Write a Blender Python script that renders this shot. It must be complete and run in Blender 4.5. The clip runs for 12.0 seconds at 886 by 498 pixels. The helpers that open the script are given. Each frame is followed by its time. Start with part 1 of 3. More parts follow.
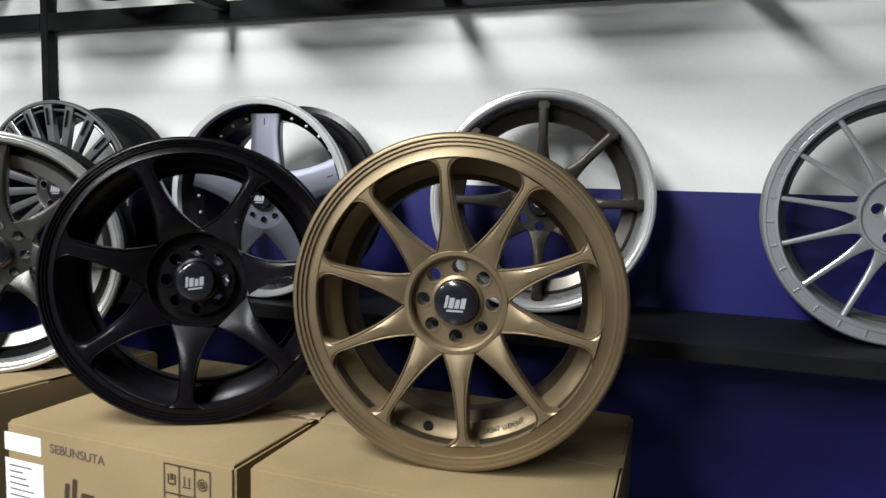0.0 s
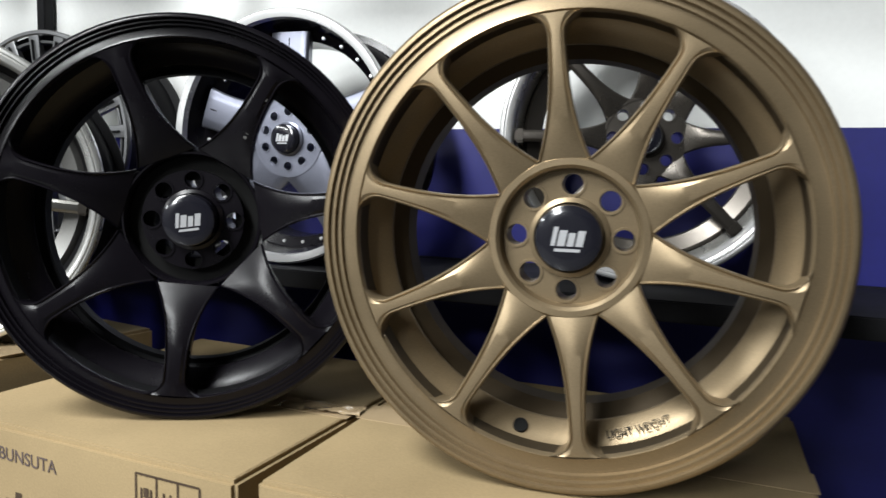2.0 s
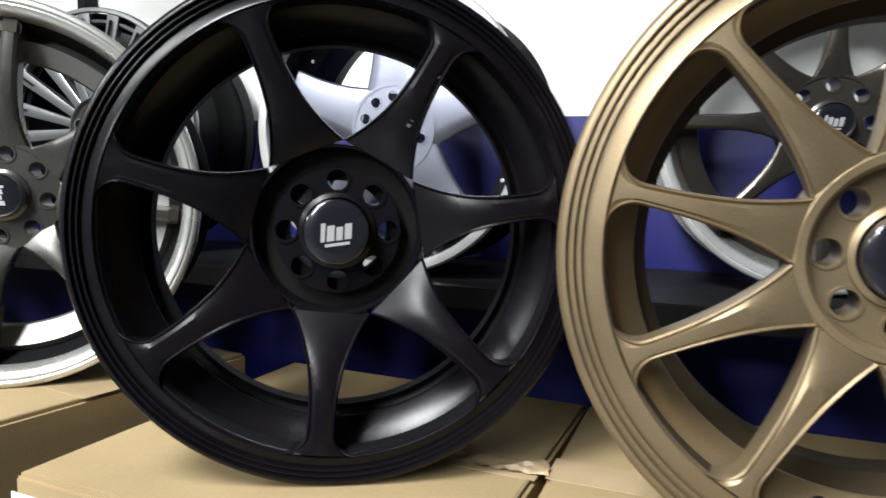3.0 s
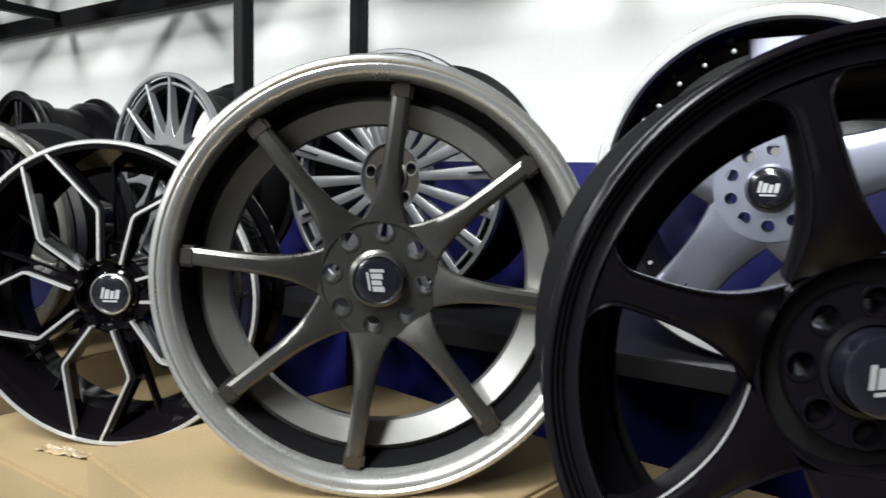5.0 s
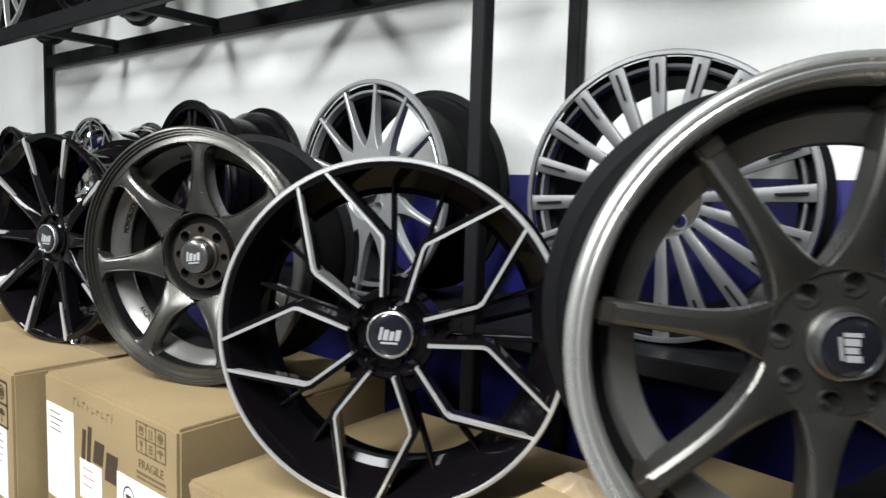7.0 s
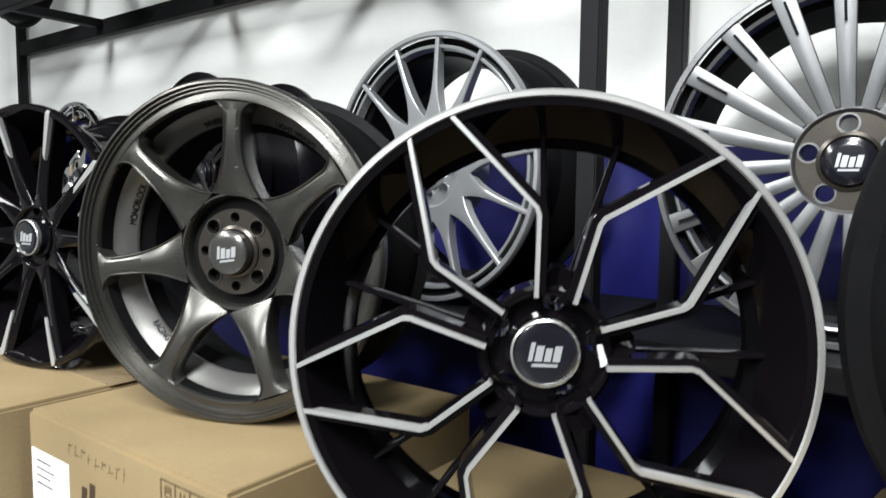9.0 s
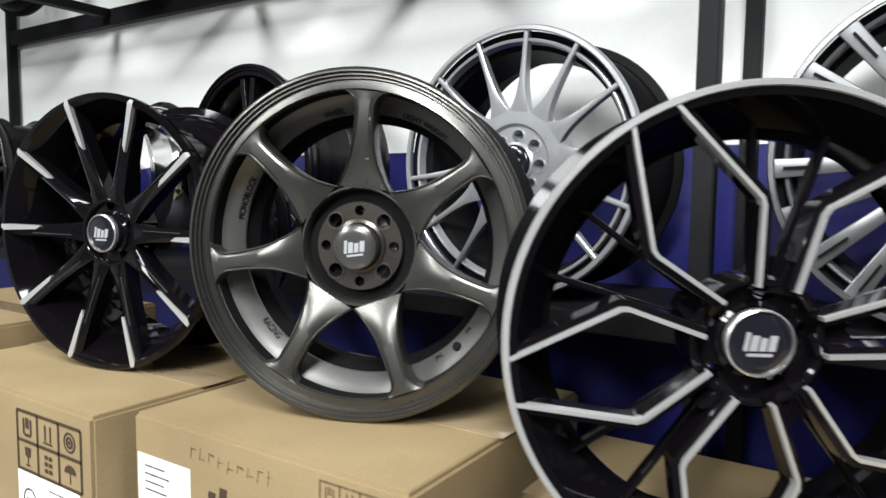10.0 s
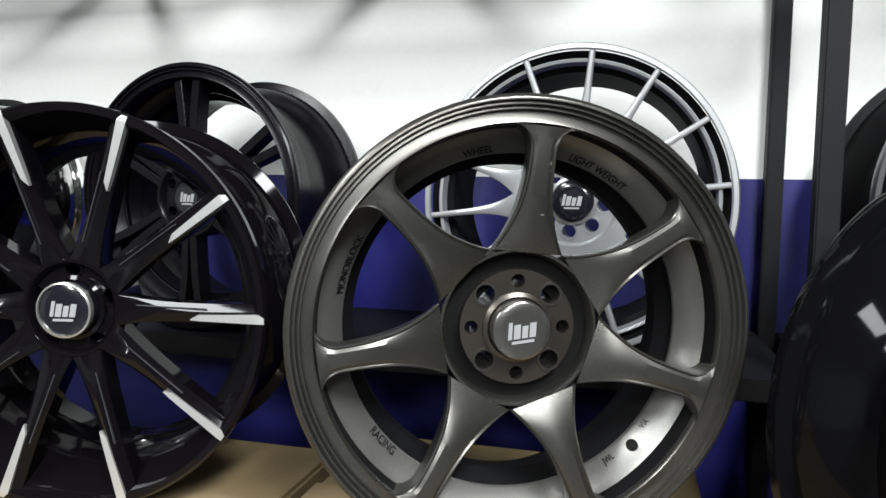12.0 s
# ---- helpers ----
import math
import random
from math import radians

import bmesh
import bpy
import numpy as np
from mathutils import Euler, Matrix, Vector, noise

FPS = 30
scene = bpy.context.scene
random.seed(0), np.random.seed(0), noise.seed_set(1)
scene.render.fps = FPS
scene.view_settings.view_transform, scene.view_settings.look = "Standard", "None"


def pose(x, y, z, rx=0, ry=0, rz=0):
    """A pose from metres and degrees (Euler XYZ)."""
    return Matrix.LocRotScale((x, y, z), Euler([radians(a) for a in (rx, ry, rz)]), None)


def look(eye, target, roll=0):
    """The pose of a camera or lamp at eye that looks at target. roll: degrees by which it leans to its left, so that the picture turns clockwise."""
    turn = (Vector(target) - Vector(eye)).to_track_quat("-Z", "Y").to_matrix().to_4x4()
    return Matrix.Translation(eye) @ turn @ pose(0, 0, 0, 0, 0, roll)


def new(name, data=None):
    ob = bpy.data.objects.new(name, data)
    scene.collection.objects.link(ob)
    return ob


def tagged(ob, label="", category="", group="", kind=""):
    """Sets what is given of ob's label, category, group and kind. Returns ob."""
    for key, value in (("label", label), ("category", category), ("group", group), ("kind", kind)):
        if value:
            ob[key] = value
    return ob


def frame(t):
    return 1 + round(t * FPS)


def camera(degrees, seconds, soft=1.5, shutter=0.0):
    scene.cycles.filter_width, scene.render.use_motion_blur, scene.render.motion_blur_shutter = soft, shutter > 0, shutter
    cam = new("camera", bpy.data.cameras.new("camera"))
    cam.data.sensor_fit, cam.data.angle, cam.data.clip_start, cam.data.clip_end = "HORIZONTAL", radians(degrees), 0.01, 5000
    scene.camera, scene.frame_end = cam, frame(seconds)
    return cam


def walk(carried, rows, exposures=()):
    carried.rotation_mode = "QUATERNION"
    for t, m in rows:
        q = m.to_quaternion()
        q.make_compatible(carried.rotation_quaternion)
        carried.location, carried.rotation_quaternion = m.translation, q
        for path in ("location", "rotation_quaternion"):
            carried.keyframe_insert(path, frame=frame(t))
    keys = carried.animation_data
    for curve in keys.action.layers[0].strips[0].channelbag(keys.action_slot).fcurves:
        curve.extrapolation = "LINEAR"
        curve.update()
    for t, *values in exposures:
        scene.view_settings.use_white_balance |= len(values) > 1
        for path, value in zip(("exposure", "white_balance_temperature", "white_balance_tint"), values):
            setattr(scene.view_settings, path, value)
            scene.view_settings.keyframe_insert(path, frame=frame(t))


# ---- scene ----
cam = camera(65.3, 12.0, shutter=0.3)

PATH = [
    (0, (0.459, -0.944, 1.462), (-0.182, 0.941, 1.264), 1.5),
    (0.5, (0.505, -0.808, 1.457), (-0.201, 1.052, 1.253), 1.6),
    (1, (0.49, -0.743, 1.415), (-0.214, 1.117, 1.209), 2.0),
    (1.5, (0.392, -0.698, 1.346), (-0.293, 1.171, 1.15), 1.6),
    (2, (0.292, -0.665, 1.336), (-0.43, 1.191, 1.153), 1.6),
    (2.5, (0.148, -0.616, 1.327), (-0.546, 1.25, 1.129), 1.5),
    (2.7, (0.101, -0.589, 1.331), (-0.603, 1.272, 1.126), 1.3),
    (4.3, (-0.167, -0.555, 1.372), (-1.059, 1.224, 1.181), 1.2),
    (4.5, (-0.201, -0.558, 1.379), (-1.149, 1.192, 1.188), 1.2),
    (5, (-0.284, -0.564, 1.411), (-1.382, 1.096, 1.214), 1.4),
    (5.5, (-0.316, -0.572, 1.414), (-1.506, 1.024, 1.219), 1.3),
    (6, (-0.358, -0.589, 1.424), (-1.596, 0.971, 1.234), 1.4),
    (6.5, (-0.487, -0.62, 1.429), (-1.726, 0.939, 1.241), 1.3),
    (7, (-0.642, -0.629, 1.424), (-1.882, 0.929, 1.24), 1.7),
    (7.2, (-0.706, -0.598, 1.415), (-1.946, 0.961, 1.231), 1.7),
    (8.8, (-0.925, -0.503, 1.395), (-2.142, 1.076, 1.23), 0.7),
    (9, (-0.936, -0.523, 1.374), (-2.133, 1.07, 1.207), 0.6),
    (9.5, (-0.995, -0.61, 1.327), (-2.17, 1.0, 1.161), 0.6),
    (10, (-1.122, -0.64, 1.363), (-2.206, 1.033, 1.197), 0.7),
    (10.2, (-1.205, -0.621, 1.371), (-2.232, 1.087, 1.202), 0.8),
    (10.5, (-1.313, -0.568, 1.376), (-2.245, 1.193, 1.193), 0.9),
    (11, (-1.421, -0.546, 1.394), (-2.244, 1.269, 1.224), 1.0),
    (11.5, (-1.496, -0.569, 1.423), (-2.183, 1.302, 1.257), 0.8),
    (12, (-1.576, -0.621, 1.418), (-2.08, 1.308, 1.259), 0.9),
]
walk(cam, [(t, look(eye, target, roll)) for t, eye, target, roll in PATH], exposures=[(0.0, -0.3), (1.0, -0.12), (2.0, 0.0), (2.5, 0.38), (4.5, 0.03), (7.0, -0.06), (9.5, 0.05), (12.0, -0.06)])

# ---------------------------------------------------------------- light
world = bpy.data.worlds.new("world")
scene.world = world
world.use_nodes = True
world.node_tree.nodes["Background"].inputs[0].default_value = (0.75, 0.85, 1.0, 1)
world.node_tree.nodes["Background"].inputs[1].default_value = 0.02


def tube_lamp(x, y, z, power, length=0.5, width=1.2):
    """The light of an unseen ceiling-hung lamp, long towards the rack."""
    data = bpy.data.lights.new("tube_light", "AREA")
    data.shape, data.size, data.size_y, data.energy = "RECTANGLE", length, width, power
    data.color = (0.965, 0.995, 1.0)
    lamp = new("tube_light", data)
    lamp.matrix_world = pose(x, y, z - 0.006)


# Unseen lamps: the first follows wall shadows, the others are added as fill.
TUBES = [(-0.7, -1.5, 3.03, 140), (-3.0, -1.5, 3.03, 70), (-0.7, -3.4, 3.03, 115), (-3.0, -3.4, 3.03, 80), (-0.7, -5.1, 3.03, 165), (-3.0, -5.1, 3.03, 150)]
for spot in TUBES:
    tube_lamp(*spot)


# ---------------------------------------------------------------- materials
def material(name, colour, rough=0.5, metal=0.0, coat=0.0, grain=0.0, grain_scale=300.0, stain=0.0, stain_scale=6.0, bump=0.0, spec=0.5, vary=0.0):
    m = bpy.data.materials.new(name)
    m.use_nodes = True
    nt = m.node_tree
    b = nt.nodes["Principled BSDF"]
    b.inputs["Roughness"].default_value = rough
    b.inputs["Metallic"].default_value = metal
    b.inputs["Coat Weight"].default_value = coat
    b.inputs["Coat Roughness"].default_value = 0.05
    b.inputs["Specular IOR Level"].default_value = spec
    b.inputs["Base Color"].default_value = (*colour, 1)
    co = nt.nodes.new("ShaderNodeTexCoord")
    if grain or stain or vary:
        fine = nt.nodes.new("ShaderNodeTexNoise")
        fine.inputs["Scale"].default_value, fine.inputs["Detail"].default_value = grain_scale, 4
        large = nt.nodes.new("ShaderNodeTexNoise")
        large.inputs["Scale"].default_value, large.inputs["Detail"].default_value = stain_scale, 5
        for n in (fine, large):
            nt.links.new(co.outputs["Object"], n.inputs["Vector"])
        total = None
        for n, amount in ((fine, grain), (large, stain)):
            s = nt.nodes.new("ShaderNodeMapRange")
            s.inputs["From Min"].default_value, s.inputs["From Max"].default_value = 0.3, 0.7
            s.inputs["To Min"].default_value, s.inputs["To Max"].default_value = 1 - amount, 1 + amount
            nt.links.new(n.outputs["Fac"], s.inputs["Value"])
            if total is None:
                total = s.outputs["Result"]
            else:
                mul = nt.nodes.new("ShaderNodeMath")
                mul.operation = "MULTIPLY"
                nt.links.new(total, mul.inputs[0])
                nt.links.new(s.outputs["Result"], mul.inputs[1])
                total = mul.outputs[0]
        if vary:
            info = nt.nodes.new("ShaderNodeObjectInfo")
            s = nt.nodes.new("ShaderNodeMapRange")
            s.inputs["To Min"].default_value, s.inputs["To Max"].default_value = 1 - vary, 1 + vary
            nt.links.new(info.outputs["Random"], s.inputs["Value"])
            mul = nt.nodes.new("ShaderNodeMath")
            mul.operation = "MULTIPLY"
            nt.links.new(total, mul.inputs[0])
            nt.links.new(s.outputs["Result"], mul.inputs[1])
            total = mul.outputs[0]
        tint = nt.nodes.new("ShaderNodeVectorMath")
        tint.operation = "SCALE"
        tint.inputs[0].default_value = colour
        nt.links.new(total, tint.inputs["Scale"])
        nt.links.new(tint.outputs[0], b.inputs["Base Color"])
        r = nt.nodes.new("ShaderNodeMapRange")
        r.inputs["From Min"].default_value, r.inputs["From Max"].default_value = 0.3, 0.7
        r.inputs["To Min"].default_value, r.inputs["To Max"].default_value = max(0.02, rough * 0.85), min(1, rough * 1.2)
        nt.links.new(large.outputs["Fac"], r.inputs["Value"])
        nt.links.new(r.outputs["Result"], b.inputs["Roughness"])
        if bump:
            bp = nt.nodes.new("ShaderNodeBump")
            bp.inputs["Strength"].default_value, bp.inputs["Distance"].default_value = bump, 0.002
            nt.links.new(fine.outputs["Fac"], bp.inputs["Height"])
            nt.links.new(bp.outputs["Normal"], b.inputs["Normal"])
    return m


GOLD = material("bronze_paint", (0.228, 0.172, 0.102), 0.36, 0.68, grain=0.12, grain_scale=900, stain=0.06, stain_scale=9)
MATT_BLACK = material("matt_black_paint", (0.0038, 0.0032, 0.0046), 0.25, 0.0, spec=0.22, grain=0.1, grain_scale=700, stain=0.1, stain_scale=12)
GUNMETAL = material("gunmetal_paint", (0.112, 0.109, 0.101), 0.29, 0.88, grain=0.12, grain_scale=900, stain=0.06, stain_scale=9)
# A real dark paint, also used to shade one gunmetal wheel's bolt face.
DARK_GUNMETAL = material("dark_gunmetal_paint_and_shade", (0.085, 0.076, 0.066), 0.3, 0.8, grain=0.12, grain_scale=900, stain=0.06)
POLISHED = material("polished_lip", (0.78, 0.78, 0.78), 0.24, 0.6, grain=0.05, grain_scale=500, stain=0.05, stain_scale=14)
SATIN_LIP = material("satin_lip", (0.57, 0.57, 0.55), 0.27, 0.8, grain=0.05, grain_scale=500, stain=0.06, stain_scale=14)
GLOSS_BLACK = material("gloss_black_paint", (0.0036, 0.003, 0.0038), 0.06, 0.0, coat=0.12, spec=0.16, stain=0.1, stain_scale=20)
MACHINED = material("machined_face", (0.62, 0.62, 0.61), 0.38, 0.75, grain=0.06, grain_scale=600, stain=0.03)
SILVER = material("silver_paint", (0.44, 0.45, 0.465), 0.3, 0.65, grain=0.08, grain_scale=900, stain=0.05)
DIM_SILVER = material("grey_silver_paint", (0.235, 0.238, 0.245), 0.3, 0.85, grain=0.08, grain_scale=900, stain=0.05)
STAR_SILVER = material("brushed_silver", (0.225, 0.235, 0.29), 0.36, 0.9, grain=0.06, grain_scale=700, stain=0.06)
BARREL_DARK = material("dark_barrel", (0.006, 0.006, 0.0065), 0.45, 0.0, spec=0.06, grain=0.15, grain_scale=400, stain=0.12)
BARREL_GREY = material("grey_barrel", (0.11, 0.11, 0.11), 0.5, 0.6, grain=0.1, grain_scale=400, stain=0.12)
BARREL_BLACK = material("black_barrel", (0.003, 0.003, 0.0035), 0.07, 0.0, spec=0.12, stain=0.1)
CHROME = material("chrome", (0.8, 0.8, 0.8), 0.08, 1.0, stain=0.04)
CAP_BLACK = material("cap_black", (0.008, 0.008, 0.012), 0.16, 0.0, coat=0.6, stain=0.05)
CAP_GREY = material("cap_grey", (0.15, 0.148, 0.14), 0.22, 0.8, coat=0.3, stain=0.05)
# The bronze paint again, darkened for the shade inside the rim.
GOLD_SHADED = material("bronze_shaded", (0.05, 0.036, 0.02), 0.45, 0.6, grain=0.1, grain_scale=600, stain=0.08)
PRINT_FAINT = material("faint_box_print", (0.13, 0.09, 0.048), 0.8, grain=0.3, grain_scale=300, stain=0.2, spec=0.1)
LEDGE_GREY = material("ledge_grey", (0.2, 0.197, 0.188), 0.32, 0.7, grain=0.08, grain_scale=600, stain=0.06)
LOGO_SILVER = material("logo_silver", (0.6, 0.61, 0.63), 0.3, 0.6)
RECESS_SHADE = material("recess_shade", (0.008, 0.008, 0.008), 0.6, 0.0, spec=0.05)
CARD = material("cardboard", (0.258, 0.191, 0.101), 0.78, 0.0, grain=0.07, grain_scale=420, stain=0.11, stain_scale=6, bump=0.12, spec=0.25, vary=0.04)
PRINT = material("box_print", (0.055, 0.038, 0.026), 0.8, 0.0, grain=0.2, grain_scale=400, stain=0.1, spec=0.1)
PEN = material("pen_ink", (0.07, 0.05, 0.045), 0.7)
LABEL_WHITE = material("label_paper", (0.82, 0.83, 0.84), 0.55, stain=0.03, grain=0.02)
LABEL_RED = material("label_red", (0.5, 0.06, 0.05), 0.6)
TAPE = material("clear_tape", (0.40, 0.30, 0.18), 0.07, coat=1.0, stain=0.08, stain_scale=20)
WHITE_WALL = material("white_wall", (0.87, 0.88, 0.86), 0.55, grain=0.015, grain_scale=120, stain=0.02, stain_scale=2.5, bump=0.06)
BLUE_WALL = material("blue_wall", (0.006, 0.0068, 0.125), 0.5, grain=0.06, grain_scale=90, stain=0.12, stain_scale=3.5, bump=0.06)
RACK = material("black_steel", (0.008, 0.008, 0.009), 0.55, 0.0, spec=0.15, grain=0.15, grain_scale=200, stain=0.15, stain_scale=5)
# Unseen floor, outer walls and ceiling, kept dim to hold bounced light down.
FLOOR = material("grey_floor_tile", (0.07, 0.07, 0.07), 0.3, grain=0.05, grain_scale=60, stain=0.1, stain_scale=1.2)
SIDE_WALL = material("side_wall", (0.3, 0.31, 0.3), 0.6, stain=0.05, stain_scale=2)
FAR_WALL = material("grey_wall", (0.05, 0.05, 0.052), 0.7, stain=0.1, stain_scale=2)
CEIL = material("ceiling_grey", (0.2, 0.2, 0.2), 0.8, stain=0.03)


# ---------------------------------------------------------------- mesh helpers
def finish(bm, name, mat, smooth=35):
    me = bpy.data.meshes.new(name)
    bm.normal_update()
    bmesh.ops.recalc_face_normals(bm, faces=bm.faces[:])
    bm.to_mesh(me)
    bm.free()
    if mat:
        me.materials.append(mat)
    if smooth:
        for p in me.polygons:
            p.use_smooth = True
        me.set_sharp_from_angle(angle=radians(smooth))
    return me


def part(name, bm, mat, parent, label="", smooth=35):
    ob = new(name, finish(bm, name, mat, smooth))
    ob.parent = parent
    return tagged(ob, label) if label else ob


def same_part(name, me, parent, m, label=""):
    ob = new(name, me)
    ob.parent = parent
    ob.matrix_basis = m
    return tagged(ob, label) if label else ob


def revolve(bm, prof, seg=96, closed=True):
    """Turns a profile of (radius, depth) round the local y axis."""
    rings = []
    for r, y in prof:
        if r < 1e-5:
            rings.append([bm.verts.new((0, y, 0))] * seg)
        else:
            rings.append([bm.verts.new((r * math.cos(2 * math.pi * k / seg), y, r * math.sin(2 * math.pi * k / seg))) for k in range(seg)])
    n = len(rings)
    for i in range(n if closed else n - 1):
        a, b = rings[i], rings[(i + 1) % n]
        for k in range(seg):
            q = []
            for v in (a[k], a[(k + 1) % seg], b[(k + 1) % seg], b[k]):
                if v not in q:
                    q.append(v)
            if len(q) > 2:
                bm.faces.new(q)
    return bm


def box(bm, x0, x1, y0, y1, z0, z1, bevel=0.0, m=None):
    vs = [bm.verts.new((x, y, z)) for x in (x0, x1) for y in (y0, y1) for z in (z0, z1)]
    fs = [bm.faces.new([vs[i] for i in f]) for f in ((0, 1, 3, 2), (4, 6, 7, 5), (0, 4, 5, 1), (2, 3, 7, 6), (0, 2, 6, 4), (1, 5, 7, 3))]
    if bevel:
        es = list({e for f in fs for e in f.edges})
        r = bmesh.ops.bevel(bm, geom=es, offset=bevel, segments=2, affect="EDGES")
    if m is not None:
        bmesh.ops.transform(bm, matrix=m, verts=vs if not bevel else bm.verts[:])
    return bm


def loft(bm, sections):
    """Joins closed sections of equal length into a capped solid."""
    rows = [[bm.verts.new(p) for p in s] for s in sections]
    n = len(rows[0])
    for a, b in zip(rows, rows[1:]):
        for k in range(n):
            bm.faces.new((a[k], a[(k + 1) % n], b[(k + 1) % n], b[k]))
    bm.faces.new(rows[0])
    bm.faces.new(rows[-1][::-1])
    return bm


def plate(bm, R, holes, y0, y1, seg=64, bore=0.0):
    """A disc with round holes (x, z, r), its front at y0 and the hole walls back to y1."""
    loops = [(0, 0, R, seg)] + [(x, z, r, 20) for x, z, r in holes] + ([(0, 0, bore, 40)] if bore else [])
    edges = []
    for x, z, r, n in loops:
        front = [bm.verts.new((x + r * math.cos(2 * math.pi * k / n), y0, z + r * math.sin(2 * math.pi * k / n))) for k in range(n)]
        back = [bm.verts.new((v.co.x, y1, v.co.z)) for v in front]
        for k in range(n):
            edges.append(bm.edges.new((front[k], front[(k + 1) % n])))
            bm.faces.new((front[k], front[(k + 1) % n], back[(k + 1) % n], back[k]))
    bmesh.ops.triangle_fill(bm, edges=edges, use_beauty=True)
    return bm


def arm_pose(degrees):
    return pose(0, 0, 0, 0, -degrees, 0)


def arm(r0, r1, width, front, thick, n=18, crown=0.0006, cham=0.0014, ridge=False, bead=False):
    """A spoke along local x: half width, front depth and thickness as functions of u (0 at the hub, 1 at the rim); a rounded or ridged face."""
    bm = bmesh.new()
    secs = []
    for i in range(n + 1):
        u = 1 - (1 - i / n) ** 1.35
        x, w, yf, th = r0 + (r1 - r0) * u, width(u), front(u), thick(u)
        c, k = min(cham, w * 0.4), crown * min(1.0, 0.15 + u * 4)
        half = [(th, 0.8 * w), (c * 1.3, w), (c * 0.55, w - c * 0.35), (c * 0.1, w - c), (-k * (0.5 if ridge else 0.75), w * 0.48)]
        if bead:
            half[1:4] = [(0.0045, w), (0.0004, w - 0.0007), (-0.0009, w - 0.0019), (0.0009, w - 0.0036)]
        secs.append([(x, yf + d, -z) for d, z in half] + [(x, yf - k, 0)] + [(x, yf + d, z) for d, z in reversed(half)])
    return loft(bm, secs)


def corner(u, r0, r1, fillet):
    """Extra half width near a spoke's outer end, a round corner to the rim."""
    d = r0 + (r1 - r0) * u - (r1 - fillet)
    return fillet - math.sqrt(max(0.0, fillet * fillet - d * d)) if d > 0 else 0.0


def strip(path, width, y0, y1):
    """A flat bar that follows a path of (x, z) points, from depth y0 to y1."""
    bm = bmesh.new()
    secs = []
    pts = [Vector(p) for p in path]
    for i, p in enumerate(pts):
        a = (p - pts[i - 1]).normalized() if i else (pts[1] - p).normalized()
        b = (pts[i + 1] - p).normalized() if i < len(pts) - 1 else a
        t = (a + b).normalized()
        s = Vector((-t.y, t.x)) / max(0.5, t.dot(a)) * width / 2
        c = 0.0008
        l, r = p - s, p + s
        secs.append([(l.x, y1, l.y), (l.x, y0 + c, l.y), (l.x + s.x * 0.15, y0, l.y + s.y * 0.15), (r.x - s.x * 0.15, y0, r.y - s.y * 0.15), (r.x, y0 + c, r.y), (r.x, y1, r.y)])
    return loft(bm, secs)


def polar(r, degrees):
    return (r * math.cos(radians(degrees)), r * math.sin(radians(degrees)))


def logo_mesh(size):
    """A small mark of slanted blocks over a thin bar."""
    bm = bmesh.new()
    for x0, x1, z0, z1 in ((-1, -0.72, -0.5, 0.7), (-0.6, -0.12, -0.5, 0.5), (0.0, 0.42, -0.5, 0.35), (0.54, 1.0, -0.5, 0.5), (-0.7, 0.9, -0.85, -0.66)):
        vs = []
        for y in (-0.0007, 0.001):
            for x, z in ((x0, z0), (x1, z0), (x1, z1), (x0, z1)):
                vs.append(bm.verts.new((size * (x + 0.18 * z), y, size * z)))
        for f in ((0, 1, 2, 3), (7, 6, 5, 4), (0, 4, 5, 1), (1, 5, 6, 2), (2, 6, 7, 3), (3, 7, 4, 0)):
            bm.faces.new([vs[i] for i in f])
    return bm


def lettering(words, size, place):
    """Mesh of built-in letters, each vertex laid by place(x, y, out)."""
    cu = bpy.data.curves.new("letters", "FONT")
    cu.body, cu.size, cu.align_x, cu.extrude = words, size, "CENTER", 0.0004
    ob = new("letters", cu)
    dg = bpy.context.evaluated_depsgraph_get()
    me = bpy.data.meshes.new_from_object(ob.evaluated_get(dg))
    bpy.data.objects.remove(ob)
    for v in me.vertices:
        v.co = place(v.co.x, v.co.y, v.co.z)
    bm = bmesh.new()
    bm.from_mesh(me)
    return bm


def ring_letters(words, size, degrees, r, y, slope, upside=False):
    """Letters round a conical ledge: r and y at the baseline, slope = depth gained per metre inward."""
    def lay(x, h, out):
        k = h if not upside else -h
        ang = radians(degrees) - x / r * (1 if not upside else -1)
        rr = r + k
        return (rr * math.cos(ang), y - k * slope - 0.0006 - out, rr * math.sin(ang))
    return lettering(words, size, lay)


# ---------------------------------------------------------------- wheels
def wheel_base(x, y, z, yaw, label, group=""):
    e = new("alloy_wheel")
    e.matrix_basis = pose(x, y, z, 0, 0, yaw)
    return tagged(e, label, "alloy wheel", group)


def outer_profile(R, W):
    """The tyre side of the rim from the back flange to the front."""
    return [(R - 0.007, W), (R - 0.001, W), (R, W - 0.004), (R, W - 0.011), (R - 0.013, W - 0.015), (R - 0.017, W - 0.05), (R - 0.036, W - 0.075), (R - 0.036, 0.07), (R - 0.017, 0.045), (R - 0.014, 0.022), (R - 0.001, 0.016)]


